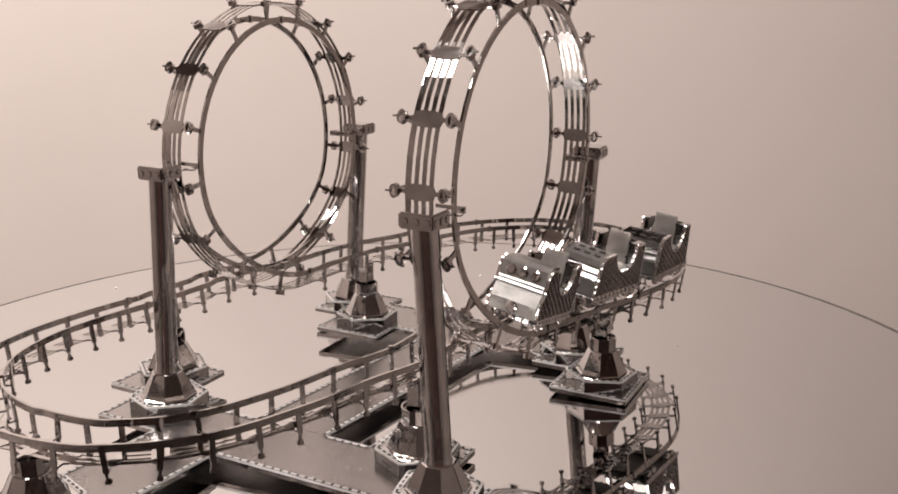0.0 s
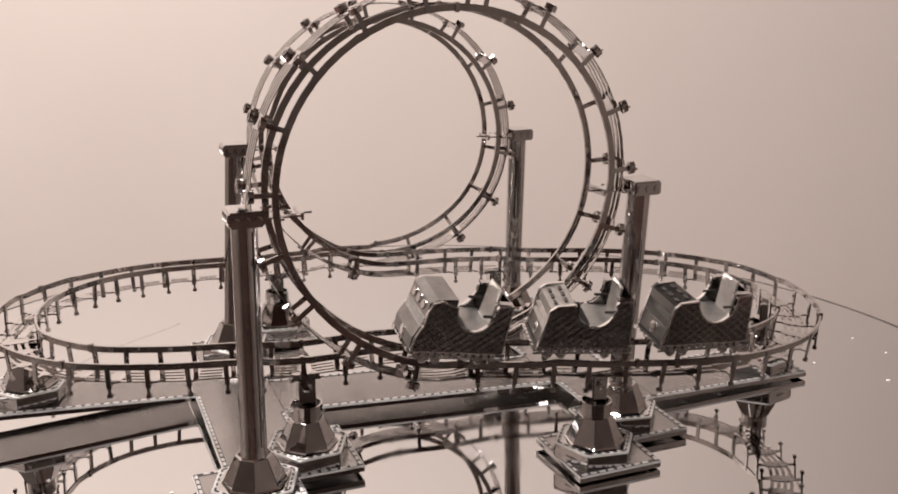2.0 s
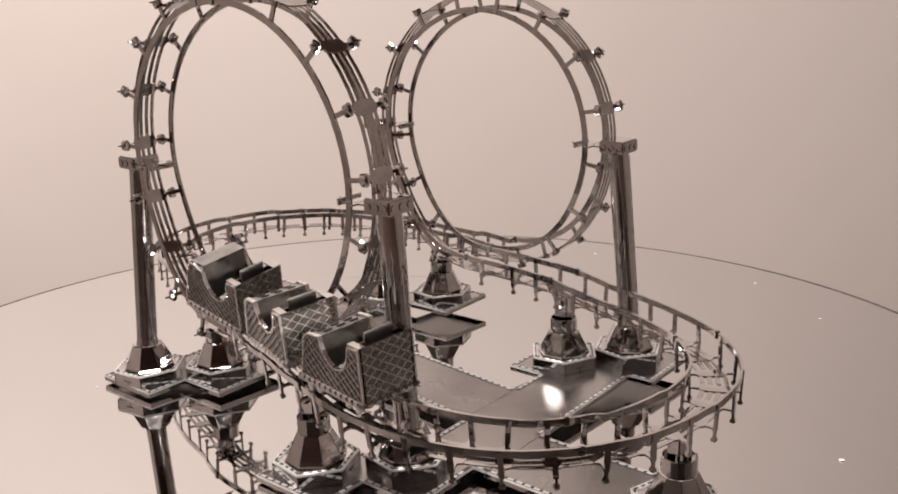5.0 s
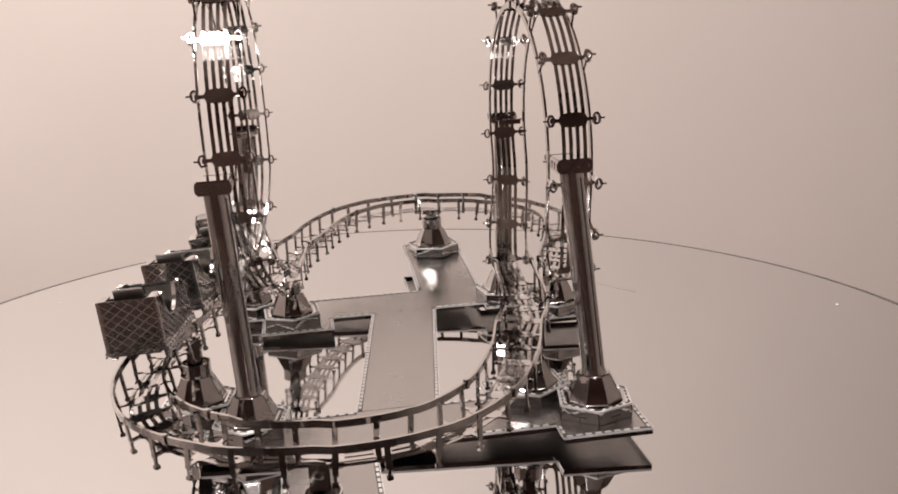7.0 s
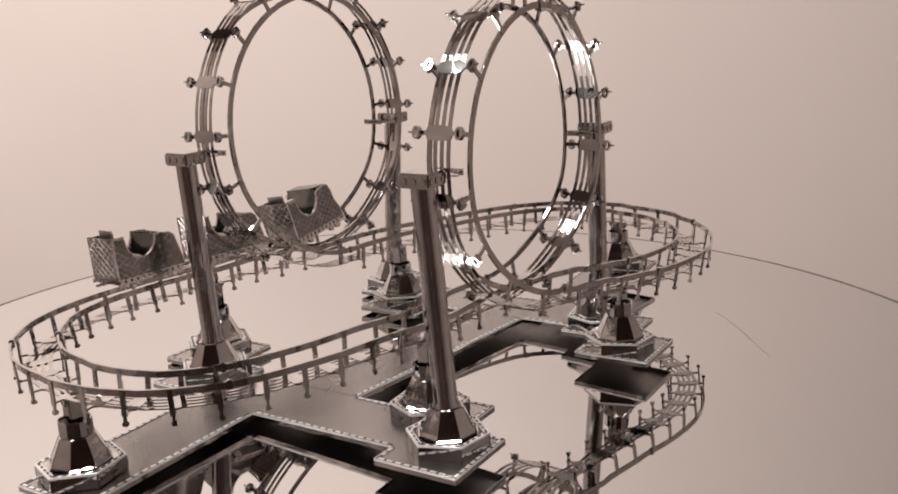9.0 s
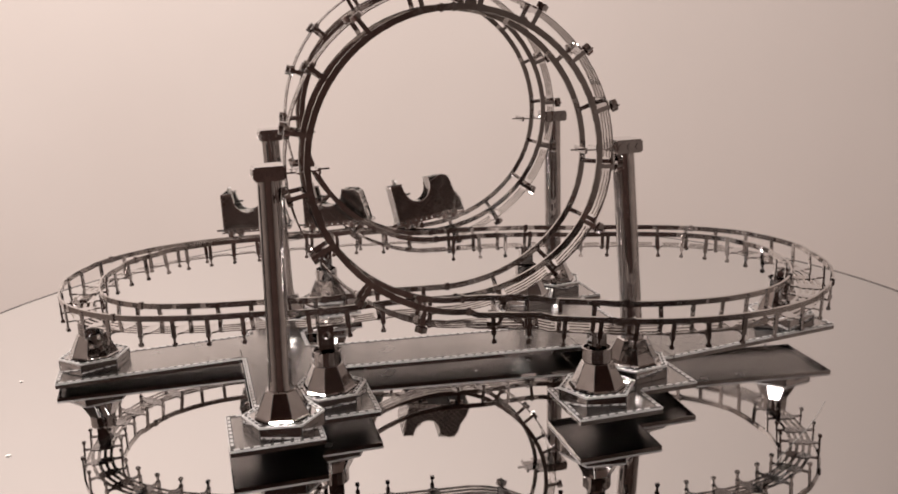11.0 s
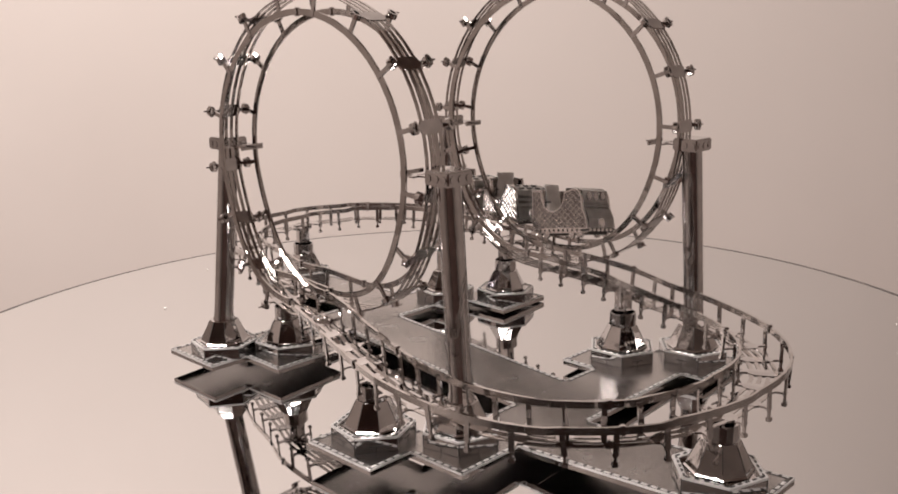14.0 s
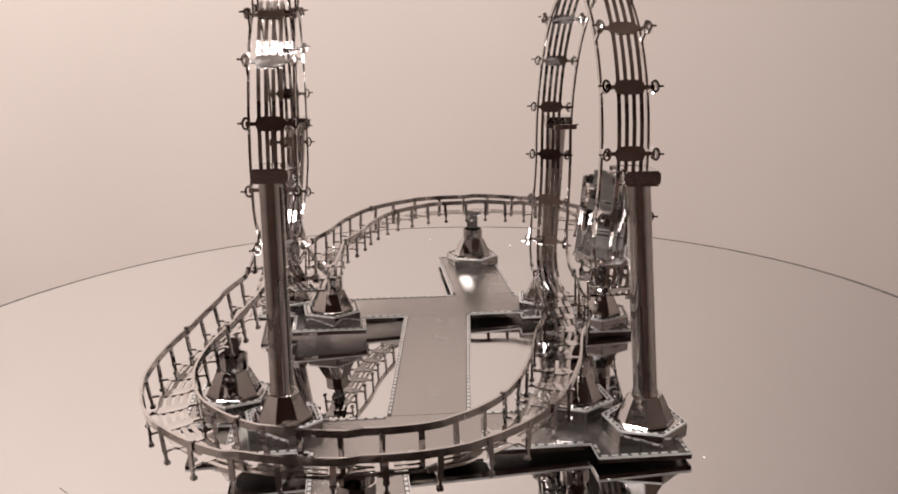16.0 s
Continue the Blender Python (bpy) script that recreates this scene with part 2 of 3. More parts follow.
def add_dashes(bm, p, q, inset, long=0.0019, gap=0.0010, wide=0.0006, z=0.00005, high=0.00022):
    """Raised tabs along the edge from p to q, on its left side."""
    d = Vector((q[0] - p[0], q[1] - p[1], 0))
    n = max(1, int((d.length - 0.001) / (long + gap)))
    d.normalize()
    left = Vector((-d.y, d.x, 0))
    for i in range(n):
        c = Vector((p[0], p[1], 0)) + d * (0.0008 + i * (long + gap)) + left * inset
        m = Matrix((d, left, Vector((0, 0, 1)))).transposed().to_4x4()
        m.translation = c
        add_box(bm, (0, 0, z), (long, wide, z + high), m)


MODEL = pose(0.0013, -0.0018, PLATE_Z) @ pose(0, 0, 0, 1.7)


def sheet(parent, outline, m=None, closed=None, name="base_plate"):
    """An etched plate with a folded flange below and a dashed rim on the edges named."""
    edges = closed or range(len(outline))
    bm = bmesh.new()
    add_prism(bm, outline, -0.0004, 0.0)
    top = part(name, bm, HATCH, parent, "steel plate etched with fine lines", m)
    k = len(outline)
    bm, dark, tabs = bmesh.new(), bmesh.new(), bmesh.new()
    low = [bm.verts.new((x, y, -0.0015)) for x, y in outline]
    high = [bm.verts.new((x, y, -0.0004)) for x, y in outline]
    for i in edges:
        j = (i + 1) % k
        bm.faces.new((low[i], low[j], high[j], high[i]))
        p, q = outline[i], outline[j]
        d = Vector((q[0] - p[0], q[1] - p[1], 0))
        w = d.length
        d.normalize()
        left = Vector((-d.y, d.x, 0))
        f = Matrix((d, left, Vector((0, 0, 1)))).transposed().to_4x4()
        f.translation = Vector((p[0], p[1], 0))
        add_box(dark, (0.0002, 0.0002, -0.0001), (w - 0.0002, 0.0012, 0.00008), f)
        add_box(tabs, (0.0001, -0.0001, -0.0004), (w - 0.0001, 0.00008, 0.0001), f)
        add_dashes(tabs, p, q, 0.0003, 0.0015, 0.0008, 0.0007, 0.0, 0.00016)
    bmesh.ops.delete(bm, geom=[v for v in bm.verts if not v.link_faces], context="VERTS")
    bmesh.ops.solidify(bm, geom=bm.faces[:], thickness=0.00025)
    part("flange", bm, STEEL, top)
    part("slot_strip", dark, DARK, top, "dark row of slots along the rim")["kind"] = "stuff"
    part("rim", tabs, TAB, top, "bright rim tabs")["kind"] = "stuff"
    return top


FOOT = {}


def foot(parent, turn):
    """The six-sided box and the faceted cone on it."""
    if FOOT:
        for key in ("box_base", "slot", "rim", "cone", "slit"):
            again(FOOT[key], parent, pose(0, 0, 0, 0, 0, turn))
        return
    m = pose(0, 0, 0, 0, 0, turn)
    r, top, high = 0.0098, 0.0054, 0.0119
    bm = bmesh.new()
    add_lathe(bm, [(r, PLATE_UP + 0.0001), (r, top)], 6)
    FOOT["box_base"] = part("box_base", bm, STEEL, parent, "six-sided steel box", m)
    dark, tabs = bmesh.new(), bmesh.new()
    for i in range(6):
        a, b = math.pi / 3 * i, math.pi / 3 * (i + 1)
        p, q = (r * math.cos(a), r * math.sin(a)), (r * math.cos(b), r * math.sin(b))
        d = Vector((q[0] - p[0], q[1] - p[1], 0))
        w = d.length
        d.normalize()
        left = Vector((-d.y, d.x, 0))
        f = Matrix((d, left, Vector((0, 0, 1)))).transposed().to_4x4()
        f.translation = Vector((p[0], p[1], top))
        for j in range(5):
            c = w * (j + 0.5) / 5
            add_box(dark, (c - 0.0005, 0.0004, 0.0001), (c + 0.0005, 0.00085, 0.0003), f)
        add_box(dark, (w / 2 - 0.0016, -0.00008, -0.0021), (w / 2 + 0.0016, 0.0001, -0.0019), f)
        add_box(dark, (w / 2 - 0.00008, -0.00008, -0.0033), (w / 2 + 0.00008, 0.0001, -0.0021), f)
        add_box(dark, (-0.00012, -0.00006, -0.0033), (0.00012, 0.0002, -0.0004), f)
        add_box(tabs, (0.0001, -0.00012, -0.0003), (w - 0.0001, 0.0011, 0.00016), f)
    FOOT["slot"] = part("slot", dark, DARK, parent, "dark slots and seams", m)
    FOOT["rim"] = part("rim", tabs, TAB, parent, "bright slotted rim", m)
    bm = bmesh.new()
    add_lathe(bm, [(0.0072, top + 0.0002), (0.0068, top + 0.0005), (0.0064, top + 0.0014), (0.0040, high - 0.0002), (0.0036, high)], 8, math.pi / 8)
    FOOT["cone"] = part("cone", bm, STEEL, parent, "eight-sided polished steel cone", m)
    bm = bmesh.new()
    for i in range(8):
        a = math.pi / 8 + 2 * math.pi * i / 8
        out, side = Vector((math.cos(a), math.sin(a), 0)), Vector((-math.sin(a), math.cos(a), 0)) * 0.00009
        p, q = out * 0.00645 + Vector((0, 0, top + 0.0014)), out * 0.00405 + Vector((0, 0, high - 0.0002))
        bm.faces.new([bm.verts.new(c) for c in (p - side, p + side, q + side, q - side)])
    FOOT["slit"] = part("slit", bm, DARK, parent, "dark slits between the facets", m)
    for key in ("slot", "rim", "slit"):
        FOOT[key]["kind"] = "stuff"


def smoothed(ob):
    for p in ob.data.polygons:
        p.use_smooth = True
    return ob


def coaster():
    base = new("roller_coaster")
    base.empty_display_size = 0.02
    tagged(base, "polished steel model roller coaster with two loops standing on a mirror", "model")
    moved.append((base, MODEL))
    k = len(LINE)
    half = k // 2
    cuts = [c + h for h in (0, half) for c in (6, 24, 44, 64, 78, 110, 142)] + [2 * half + 6]
    for a, b in zip(cuts, cuts[1:]):
        stretch = [LINE[i % k] for i in range(a, b + 1)]
        for s in (-1, 1):
            bm = bmesh.new()
            add_strip(bm, stretch, s * GAUGE / 2, 0, 0.00055, 0.0015)
            part("rail", bm, RAIL, base)
            p, t, up, side, kind = stretch[0]
            m = Matrix((side, t, up)).transposed().to_4x4()
            m.translation = p + side * s * GAUGE / 2
            bm = bmesh.new()
            add_box(bm, (-0.0006, -0.0006, -0.0010), (0.0006, 0.0006, 0.0011), None, 0.0002)
            part("rail_clip", bm, STEEL, base, "small steel rail joint", m)
        for s in (-1.5, -0.5, 0.5, 1.5):
            bm = bmesh.new()
            add_strip(bm, stretch, s * 0.0017, DEEP, 0.0009, 0.00025)
            part("spine_strip", bm, RAIL, base)
    # ties with their posts
    bm = bmesh.new()
    corner = [(0.0056, 0.0006), (0.0049, 0.0006), (0.0047, 0.00045), (0.0034, 0.00045), (0.0030, 0.0014), (0.0014, 0.0017)]
    full = corner + [(-x, y) for x, y in corner[::-1]]
    full = full + [(x, -y) for x, y in full[::-1]]
    add_prism(bm, full, -0.00025, 0.0002)
    tie0 = part("tie", bm, STEEL, base)
    bm = bmesh.new()
    add_box(bm, (-0.00025, -0.00055, -0.0006), (0.00025, 0.00055, DEEP + 0.0004))
    add_box(bm, (-0.00028, -0.00028, -0.0020), (0.00028, 0.00028, -0.0006))
    add_box(bm, (-0.00055, -0.0006, -0.0028), (0.00055, 0.0006, -0.0019), None, 0.00015)
    post0 = part("post", bm, STEEL, tie0, m=pose(GAUGE / 2, 0, 0))
    bm = bmesh.new()
    add_box(bm, (-0.00025, -0.00055, -0.0006), (0.00025, 0.00055, DEEP + 0.0004))
    rings = []
    for i in range(14):
        a = 2 * math.pi * i / 14
        c, d = math.cos(a), math.sin(a)
        rings.append([bm.verts.new((0.0002 + c * (0.0010 - e), d * (0.0015 - e), z)) for e, z in ((0, -0.0012), (0, 0.0001), (0.0005, 0.0001), (0.0005, -0.0012))])
    for i in range(14):
        for j in range(4):
            bm.faces.new((rings[i][j], rings[i - 1][j], rings[i - 1][(j + 1) % 4], rings[i][(j + 1) % 4]))
    add_box(bm, (0.0008, -0.0002, -0.0012), (0.0021, 0.0002, -0.0009))
    short = bpy.data.meshes.new("post")
    bmesh.ops.recalc_face_normals(bm, faces=bm.faces)
    bm.to_mesh(short)
    bm.free()
    short.materials.append(STEEL)
    spots, run, need = [], 0.0, 0.004
    for i in range(k):
        p, t, up, side, kind = LINE[i]
        step = (LINE[(i + 1) % k][0] - p).length
        while run + step >= need:
            if kind == "run":
                spots.append((i, (need - run) / step, kind))
            need += 0.0085
        run += step
    # the ties of each loop stand at even angles round it
    lead_in = next(i for i in range(k) if LINE[i][4] == "loop")
    for begin, first_angle, spacing, flip in ((lead_in, 22.1, 19.45, False), (lead_in + half, 13.4, 21.65, True)):
        for j in range(-4, 19):
            a = first_angle + spacing * j
            a = (90 + a) if flip else (270 - a)
            if 14 < a < 346:
                spot = a / 360 * 64
                spots.append((begin + int(spot), spot - int(spot), "loop"))
    rnd = random.Random(2)
    for j, (i, f, kind) in enumerate(spots):
        p, t, up, side, _ = LINE[i % k]
        q = LINE[(i + 1) % k]
        u2 = up.lerp(q[2], f).normalized()
        t2 = t.lerp(q[1], f).normalized()
        u2 = (u2 - t2 * u2.dot(t2)).normalized()
        m = Matrix((t2.cross(u2), t2, u2)).transposed().to_4x4()
        m.translation = p.lerp(q[0], f) - u2 * DEEP
        if j:
            tie = again(tie0, base, m)
            posts = [again(post0, tie), again(post0, tie)]
        else:
            tie0.matrix_basis = m
            posts = [post0, again(post0, tie0)]
        for one, at, turn in zip(posts, (GAUGE / 2, -GAUGE / 2), (0, 180)):
            one.matrix_basis = pose(at, 0, 0, rnd.uniform(-4, 4), rnd.uniform(-3, 3), turn)
            if kind == "loop":
                one.data = short
    # base plates
    cross = [(0.0575, -0.0335), (0.0575, -0.0120), (0.0575, 0.0310), (0.0645, 0.0310), (0.0645, 0.0525), (0.0425, 0.0525),
             (0.0425, 0.0410), (0.0270, 0.0410), (0.0270, 0.0185), (0.0375, 0.0185), (0.0375, 0.0058), (0.0375, -0.0152), (0.0375, -0.0315), (0.0320, -0.0315),
             (0.0320, -0.0430), (0.0165, -0.0430), (0.0165, -0.0645), (0.0380, -0.0645), (0.0380, -0.0525), (0.0540, -0.0525), (0.0540, -0.0335)]
    arm = [(0.0, -0.0335), (0.0515, -0.0335), (0.0515, -0.0120), (0.0, -0.0120)]
    for turn in (0, 180):
        sheet(base, cross, pose(0, 0, PLATE_UP, 0, 0, turn), [i for i in range(21) if i not in (0, 10)])
        sheet(base, arm, pose(0, 0, PLATE_UP, 0, 0, turn) @ pose(0.0577, 0, 0, 0, -3.4 if turn else 0.8), [0, 1, 2])
    sheet(base, [(0.0373, -0.0152), (0.0373, 0.0058), (-0.0373, 0.0152), (-0.0373, -0.0058)], pose(0, 0, PLATE_UP), [1, 3])

    def pedestal(u, v, turn, heading, lift=0.0):
        ob = new("pedestal")
        ob.parent = base
        ob.matrix_basis = pose(u, v, lift)
        foot(ob, turn)
        bm = bmesh.new()
        add_lathe(bm, [(0.0034, 0.0118), (0.0037, 0.0120), (0.0037, 0.0154), (0.0034, 0.0154), (0.0034, 0.0142)], 16)
        part("collar", bm, STEEL, ob, "bright ring on the cone")
        over = min((q for q in LINE if q[2].z > 0.8 and q[0].z < 0.04), key=lambda q: (q[0].x - u) ** 2 + (q[0].y - v) ** 2)[0].z
        bm = bmesh.new()
        top = over - DEEP - lift + 0.0006
        add_box(bm, (-0.0020, -0.0017, 0.0140), (0.0020, 0.0017, top - 0.0012), None, 0.0003)
        add_box(bm, (-0.0032, -0.0012, top - 0.0018), (0.0032, 0.0012, top - 0.0004), None, 0.0002)
        add_lathe(bm, [(0.0011, 0.0), (0.0011, 0.0004), (0.0006, 0.0006)], 12, 0, pose(0, -0.0017, (0.0164 + top) / 2, 90))
        add_lathe(bm, [(0.0011, 0.0), (0.0011, 0.0004), (0.0006, 0.0006)], 12, 0, pose(0, 0.0017, (0.0164 + top) / 2, -90))
        part("saddle", bm, STEEL, ob, "forked bracket under the track", pose(0, 0, 0, 0, 0, heading))
        bm = bmesh.new()
        add_lathe(bm, [(0.0004, -0.0036), (0.0004, 0.0036)], 8, 0, pose(0, 0, top - 0.0020, 0, 90, 0))
        part("pin", bm, STEEL, ob, "", pose(0, 0, 0, 0, 0, heading))

    def column(u, v, du, dv, reach):
        """reach: 1 where the loop lies at greater u, -1 at smaller."""
        ob = new("column")
        ob.parent = base
        ob.matrix_basis = pose(u, v, 0)
        foot(ob, 10 * reach)
        bm = bmesh.new()
        rings = []
        for f, r in ((0, 0.0031), (0.03, 0.0028), (0.5, 0.0028), (0.97, 0.0028), (1, 0.0028)):
            c = Vector((du * f, dv * f, 0.0119 + f * 0.0500))
            rings.append([bm.verts.new(c + Vector((r * math.cos(math.pi * i / 9), r * math.sin(math.pi * i / 9), 0))) for i in range(18)])
        for a, b in zip(rings, rings[1:]):
            for i in range(18):
                bm.faces.new((a[i], a[(i + 1) % 18], b[(i + 1) % 18], b[i]))
        smoothed(part("shaft", bm, STEEL, ob, "rolled steel tube"))
        bm = bmesh.new()
        add_box(bm, (-0.00012, 0.0027, 0.002), (0.00012, 0.00290, 0.0485))
        tilt = Vector((du, dv, 0.0500)).to_track_quat("Z", "Y").to_matrix().to_4x4()
        part("seam", bm, DARK, ob, "dark seam of the rolled tube", pose(0, 0, 0.0119) @ tilt @ pose(0, 0, 0, 0, 0, 40 * reach))
        bm = bmesh.new()
        add_box(bm, (du - 0.0037, dv - 0.0040, 0.0615), (du + 0.0037, dv + 0.0040, 0.0649), None, 0.0004)
        cap = part("cap", bm, STEEL, ob, "folded steel cap with round dimples")
        bm = bmesh.new()
        for side in (-1, 1):
            for j in (-1, 0, 1):
                add_lathe(bm, [(0.00085, 0), (0.00085, 0.00018), (0.0004, 0.0002)], 10, 0, pose(du + j * 0.0023, dv + side * 0.0040, 0.0631, -90 * side))
                add_lathe(bm, [(0.00085, 0), (0.00085, 0.00018), (0.0004, 0.0002)], 10, 0, pose(du + side * 0.0037, dv + j * 0.0025, 0.0631, 0, 90 * side))
        part("dimple", bm, STEEL, cap, "row of round dimples")["kind"] = "stuff"
        bm = bmesh.new()
        add_box(bm, (0.002, -0.0030, 0), (0.0118, 0.0030, 0.0004))
        add_box(bm, (0.0060, -0.0050, 0), (0.0074, 0.0050, 0.0004))
        add_box(bm, (0.0112, -0.0034, -0.0006), (0.0118, 0.0034, 0.0009))
        add_box(bm, (0.0116, -0.0004, 0), (0.0142, 0.0004, 0.0004))
        part("bracket", bm, STEEL, ob, "flat bracket that holds the loop", pose(du, dv, 0.0628, 0, 0, 0 if reach > 0 else 180))

    column(-0.0528, -0.0448, 0.0010, 0.0039, 1)
    column(0.0413, -0.0408, 0.0003, -0.0025, -1)
    column(-0.0419, 0.0397, 0.0029, 0.0005, 1)
    column(0.0511, 0.0423, -0.0016, -0.0043, -1)
    for u, v, turn, heading, lift in (
            (-0.0379, -0.0315, 5, 0, 0), (0.0257, -0.0546, -8, 0, 0), (0.0380, 0.0290, 5, 0, 0), (-0.0260, 0.0527, -8, 0, 0),
            (0.0992, -0.0243, 12, 75, -0.0004), (-0.0980, 0.0231, 12, 75, 0.0024)):
        pedestal(u, v, turn, heading, lift)


coaster()


# ---- the train ----
def inside(x, z, outline):
    hit = False
    k = len(outline)
    for i in range(k):
        (x0, z0), (x1, z1) = outline[i], outline[(i + 1) % k]
        if (z0 > z) != (z1 > z) and x < (x1 - x0) * (z - z0) / (z1 - z0) + x0:
            hit = not hit
    return hit


def add_lattice(bm, outline, m, step=0.0030, wide=0.00024, high=0.00016):
    """Raised crossing bars inside an outline, in the x, y plane of m."""
    xs, zs = [p[0] for p in outline], [p[1] for p in outline]
    for way in (1, -1):
        c0, c1 = min(xs) - max(zs), max(xs) + max(zs)
        n = int((c1 - c0) / step)
        for i in range(n + 1):
            c = c0 + i * step
            start = None
            for j in range(81):
                z = min(zs) + (max(zs) - min(zs)) * j / 80
                x = c + way * z * 1.25
                there = j < 80 and inside(x, z, outline)
                if there and start is None:
                    start = (x, z)
                if not there and start is not None:
                    d = Vector((x - start[0], z - start[1], 0))
                    if d.length > 0.0006:
                        w = d.length
                        d.normalize()
                        f = Matrix((d, Vector((-d.y, d.x, 0)), Vector((0, 0, 1)))).transposed().to_4x4()
                        f.translation = Vector((start[0], start[1], 0))
                        add_box(bm, (0, -wide / 2, 0), (w, wide / 2, high), m @ f)
                    start = None


def car(lead):
    """A train car that faces +x, with its origin between the rails."""
    ob = new("train_car")
    w = 0.0064
    cut = [(-0.0023 + 0.0051 * math.cos(math.pi * i / 12), 0.0142 - 0.0060 * math.sin(math.pi * i / 12)) for i in range(13)]
    if lead:
        front = [(0.0124, 0.0026), (0.0119, 0.0060), (0.0104, 0.0092), (0.0100, 0.0126), (0.0090, 0.0148), (0.0070, 0.0154)]
    else:
        front = [(0.0116, 0.0026), (0.0090, 0.0126), (0.0074, 0.0138)]
    outline = [(-0.0114, 0.0026)] + front + cut + [(-0.0078, 0.0150), (-0.0114, 0.0153)]
    upright = Matrix(((1, 0, 0, 0), (0, 0, -1, 0), (0, 1, 0, 0), (0, 0, 0, 1)))
    for side in (-1, 1):
        bm = bmesh.new()
        m = Matrix.Translation((0, side * w, 0)) @ upright
        add_prism(bm, outline, -0.00022, 0.00022, m)
        panel = part("side_panel", bm, ETCHED, ob, "side panel with a scooped opening")
        bm = bmesh.new()
        k = len(outline)
        out = m @ pose(0, 0, 0.00012 if side < 0 else -0.00042)
        add_lattice(bm, outline, out, 0.0025, 0.00022, 0.00028)
        part("lattice", bm, STEEL, panel, "raised diamond lattice")
        bm = bmesh.new()
        for i in range(k):
            (x0, z0), (x1, z1) = outline[i], outline[(i + 1) % k]
            d = Vector((x1 - x0, z1 - z0, 0))
            n = d.length
            d.normalize()
            f = Matrix((d, Vector((-d.y, d.x, 0)), Vector((0, 0, 1)))).transposed().to_4x4()
            f.translation = Vector((x0, z0, 0))
            add_box(bm, (0, -0.0001, -0.00045), (n, 0.0003, 0.00045), m @ f)
        part("edge", bm, BRIGHT, panel, "bright folded edge")
    # floor and chassis
    bm = bmesh.new()
    add_box(bm, (-0.0120, -0.0070, 0.0020), (0.0126, 0.0070, 0.0025))
    floor = part("chassis", bm, DARK, ob)
    bm = bmesh.new()
    for y in (-0.0071, 0.0069):
        add_box(bm, (-0.0120, y, 0.0012), (0.0126, y + 0.0002, 0.0017))
    part("sill", bm, BRIGHT, floor, "bright strip along the chassis")
    bm = bmesh.new()
    ring = [(-0.0120, -0.0070), (0.0126, -0.0070), (0.0126, 0.0070), (-0.0120, 0.0070)]
    for i in range(4):
        add_dashes(bm, ring[i], ring[(i + 1) % 4], -0.00014, 0.0013, 0.0007, 0.0006, 0.0017, 0.0009)
    part("rim", bm, BRIGHT, floor, "bright rim tabs")
    # back wall
    bm = bmesh.new()
    add_box(bm, (-0.0115, -w, 0.0026), (-0.0111, w, 0.0154))
    back = part("back_panel", bm, ETCHED, ob)
    bm = bmesh.new()
    rear = Matrix(((0, 0, -1, -0.0114), (1, 0, 0, 0), (0, 1, 0, 0), (0, 0, 0, 1)))
    add_lattice(bm, [(-w + 0.0004, 0.003), (w - 0.0004, 0.003), (w - 0.0004, 0.0152), (-w + 0.0004, 0.0152)], rear)
    part("lattice", bm, BRIGHT, back, "raised diamond lattice")
    bm = bmesh.new()
    add_box(bm, (-0.0090, -w + 0.0003, 0.0026), (-0.0086, w - 0.0003, 0.0153))
    part("inner_wall", bm, ETCHED, back, "inner wall of the narrow pocket behind the seat")
    bm = bmesh.new()
    for y in (-w, w - 0.0016):
        add_box(bm, (-0.0114, y, 0.0151), (-0.0072, y + 0.0016, 0.0155))
    part("ledge", bm, STEEL, back)
    # nose
    bm = bmesh.new()
    line = [(0.0126, 0.0028), (0.0125, 0.0058), (0.0112, 0.0086), (0.0105, 0.0091), (0.0109, 0.0096), (0.0104, 0.0101), (0.0107, 0.0106), (0.0103, 0.0110), (0.0098, 0.0146), (0.0078, 0.0156), (0.0028, 0.0158)] if lead else \
        [(0.0112, 0.0028), (0.0102, 0.0066), (0.0105, 0.0074), (0.0096, 0.0084), (0.0099, 0.0092), (0.0090, 0.0102), (0.0093, 0.0110), (0.0088, 0.0128), (0.0030, 0.0142)]
    low = [bm.verts.new((x, -w + 0.0003, z)) for x, z in line]
    high = [bm.verts.new((x, w - 0.0003, z)) for x, z in line]
    for i in range(len(line) - 1):
        bm.faces.new((low[i], high[i], high[i + 1], low[i + 1]))
    bmesh.ops.solidify(bm, geom=bm.faces[:], thickness=0.0003)
    nose = part("nose", bm, SATIN, ob, "rounded bright nose" if lead else "ribbed hood")
    (xa, za), (xb, zb) = line[-4 if lead else -2], line[-3 if lead else -1]
    slope = math.degrees(math.atan2(zb - za, xa - xb))
    bm = bmesh.new()
    for j in (-1, 0, 1):
        mid = pose((xa + xb) / 2, j * 0.0033, (za + zb) / 2 + 0.0001, 0, slope, 0)
        if lead:
            add_lathe(bm, [(0.0013, -0.0001), (0.0013, 0.0003), (0.0010, 0.0005)], 16, 0, mid)
        else:
            for dx in (-0.0013, 0.0013):
                add_box(bm, (dx - 0.0004, -0.0009, 0.0), (dx + 0.0004, 0.0009, 0.0003), mid)
    part("stud" if lead else "slot", bm, STEEL if lead else DARK, nose, "round studs" if lead else "dark slots on the hood")
    bm = bmesh.new()
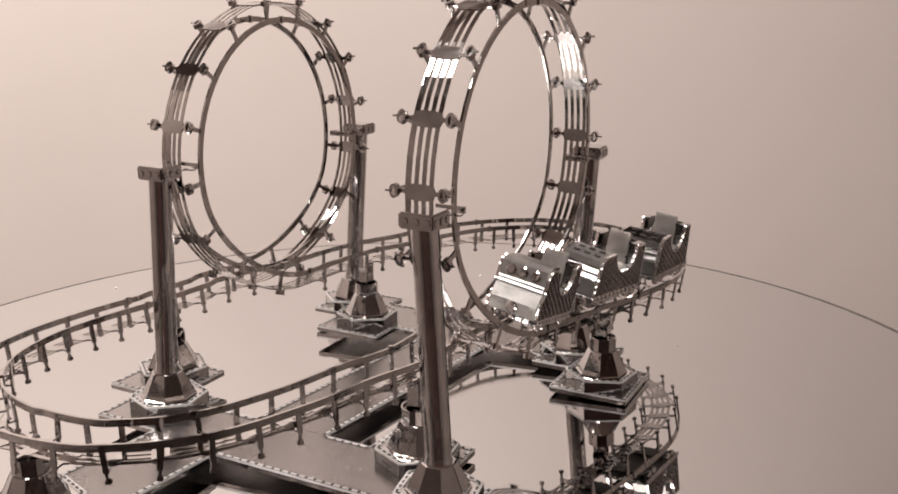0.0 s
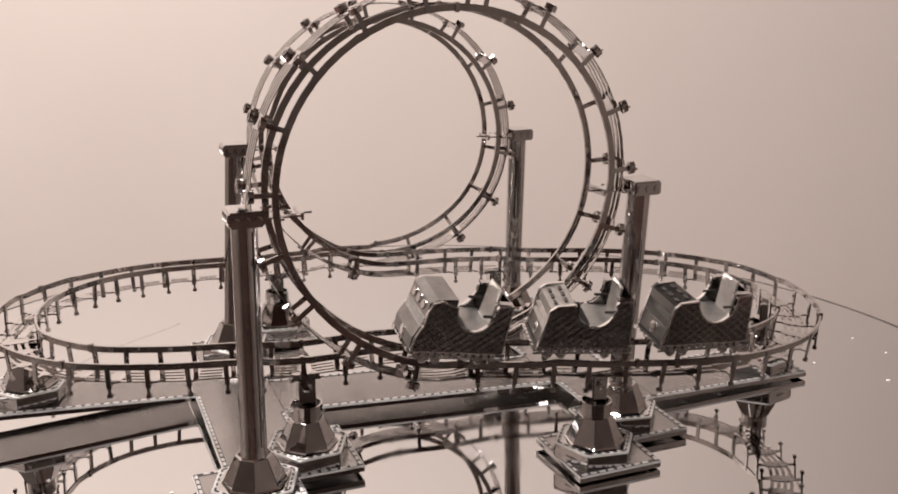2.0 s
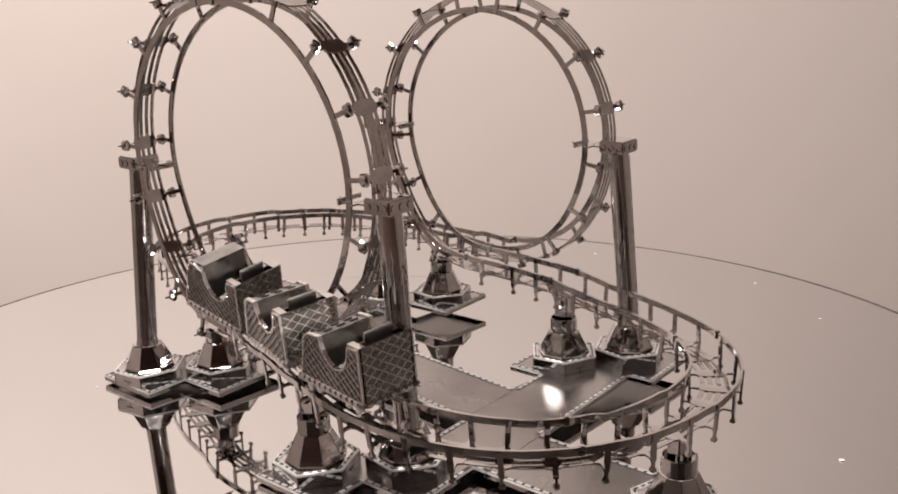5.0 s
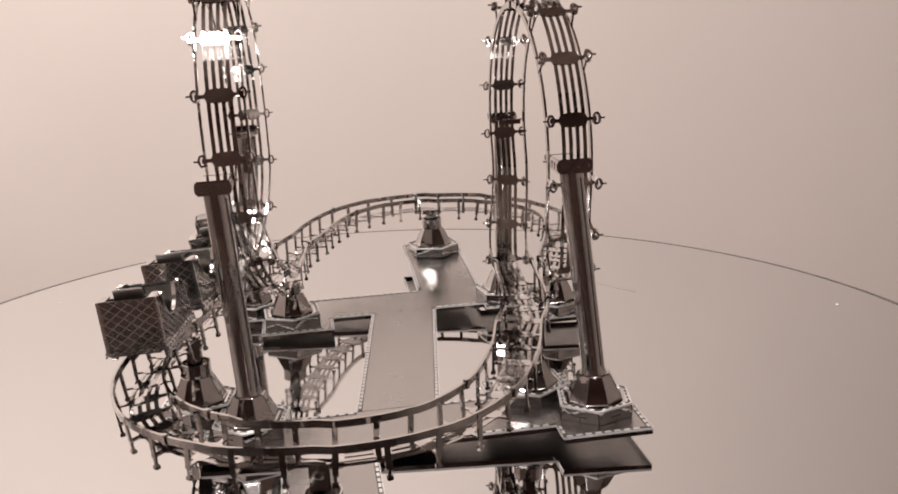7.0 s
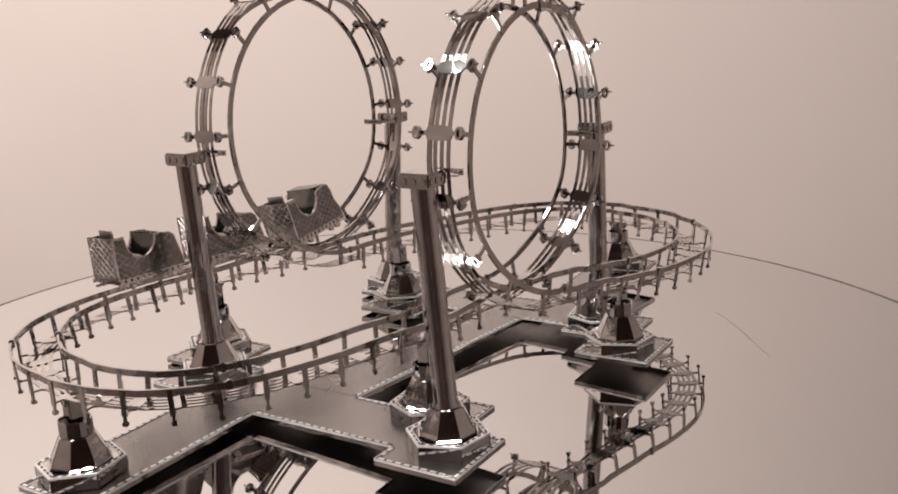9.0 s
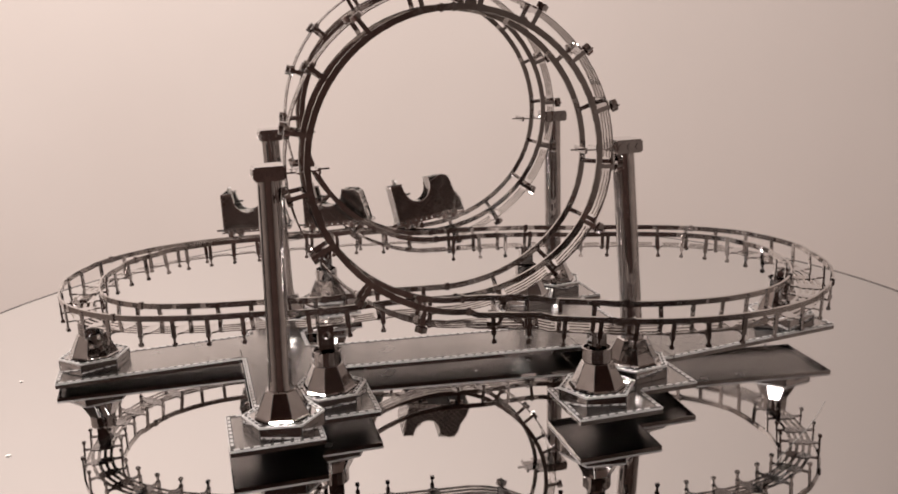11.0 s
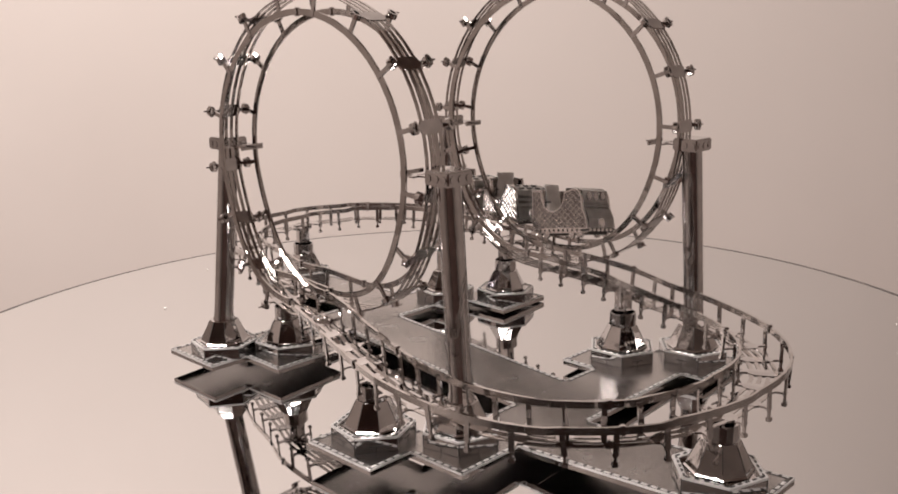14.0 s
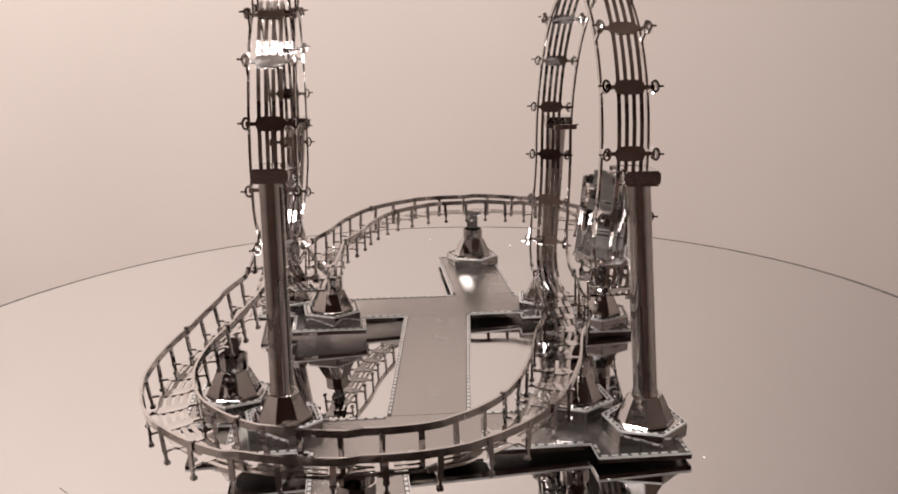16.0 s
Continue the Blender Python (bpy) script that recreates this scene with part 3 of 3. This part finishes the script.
    (xa, za), (xb, zb) = line[0], line[1]
    add_lathe(bm, [(0.0016, -0.0002), (0.0016, 0.0002), (0.0009, 0.0004)], 18, 0, pose((xa + xb) / 2, 0, (za + zb) / 2, 0, math.degrees(math.atan2(zb - za, xa - xb)), 0))
    part("emblem", bm, BRIGHT, nose, "round plate on the nose")
    # cockpit
    bm = bmesh.new()
    add_box(bm, (0.0028, -w + 0.0004, 0.0026), (0.0033, w - 0.0004, 0.0157 if lead else 0.0139))
    part("dashboard", bm, ETCHED, ob, "plain dark steel dashboard wall")
    bm = bmesh.new()
    add_box(bm, (-0.0084, -w + 0.0006, 0.0026), (-0.0016, w - 0.0006, 0.0084), None, 0.0003)
    seat = part("seat", bm, SATIN, ob)
    bm = bmesh.new()
    add_lattice(bm, [(-0.0078, -0.0046), (-0.0018, -0.0046), (-0.0018, 0.0046), (-0.0078, 0.0046)], Matrix.Translation((0, 0, 0.0084)), 0.0009, 0.0003, 0.00012)
    part("seat_pad", bm, SATIN, seat, "perforated seat pad")["kind"] = "stuff"
    m = pose(-0.0078, 0, 0.0078, 0, -8, 0)
    bm = bmesh.new()
    add_box(bm, (-0.0003, -0.0034, 0.0), (0.0003, 0.0034, 0.0098), m, 0.0002)
    rest = part("backrest", bm, SATIN, ob, "etched backrest plate")
    bm = bmesh.new()
    add_lattice(bm, [(-0.0030, 0.0006), (0.0030, 0.0006), (0.0030, 0.0094), (-0.0030, 0.0094)], m @ Matrix(((0, 0, 1, 0.0003), (1, 0, 0, 0), (0, 1, 0, 0), (0, 0, 0, 1))), 0.0009, 0.0003, 0.00012)
    part("pad", bm, SATIN, rest, "perforated pad")["kind"] = "stuff"
    bm = bmesh.new()
    for y in (-0.0050, 0.0050):
        add_box(bm, (-0.0084, y - 0.0004, 0.0112), (-0.0048, y + 0.0004, 0.0118), None, 0.0002)
    part("armrest", bm, DARK, ob, "dark armrests")
    # wheels
    for x in (-0.0072, 0.0072):
        bm = bmesh.new()
        add_box(bm, (x - 0.0026, -0.0048, 0.0006), (x + 0.0026, 0.0048, 0.0019))
        part("bogie", bm, DARK, ob, "dark wheel carrier")
        for y in (-0.0053, 0.0053):
            for d in (-0.0017, 0.0017):
                bm = bmesh.new()
                add_lathe(bm, [(0.0006, -0.0006), (0.0012, -0.0005), (0.0012, 0.0005), (0.0006, 0.0006)], 16, 0, pose(x + d, y * 1.15, 0.0008, 90))
                part("wheel", bm, BRIGHT, ob)
    bm = bmesh.new()
    add_box(bm, (-0.0150, -0.0006, 0.0012), (-0.0118, 0.0006, 0.0019), None, 0.0002)
    part("coupling", bm, STEEL, ob)
    slim = Matrix.Diagonal((0.91, 0.98, 0.95 if lead else 0.90, 1))
    for p in ob.children_recursive:
        p.data.transform(slim)
    return ob


def train():
    label = "steel lattice-sided train car %s"
    lead = tagged(car(True), label % "with rounded studded nose, leading the train", "train car", "cars of the train")
    second = tagged(car(False), label % "with ribbed hood, coupled behind the leading car", "train car", "cars of the train")
    third = copy_thing(second, Matrix())
    tagged(third, label % "with ribbed hood, last on the track", "train car", "cars of the train")
    for ob, u, nose, roll in ((lead, -0.0088, 5, -9), (second, 0.0203, 0, -6), (third, 0.0468, 0, -4)):
        near = [q for q in LINE if q[2].z > 0.3 and q[0].y < -0.04]
        rear, fore = (min(near, key=lambda q: abs(q[0].x - u - d))[0] for d in (0.008, -0.008))
        mid = (rear + fore) / 2 - (Vector((0, 0, 0.001)) if nose else Vector())
        d = fore - rear
        moved.append((ob, MODEL @ pose(u, mid.y, mid.z, 0, 0, math.degrees(math.atan2(d.y, d.x)) + (6 if nose else 0)) @ pose(0, 0, 0.0022, roll, -math.degrees(math.asin(d.z / d.length)) - nose)))


train()


def motions():
    for ob, m in moved:
        walk(ob, [(t, site(t) @ m) for t, a in TURN])


motions()
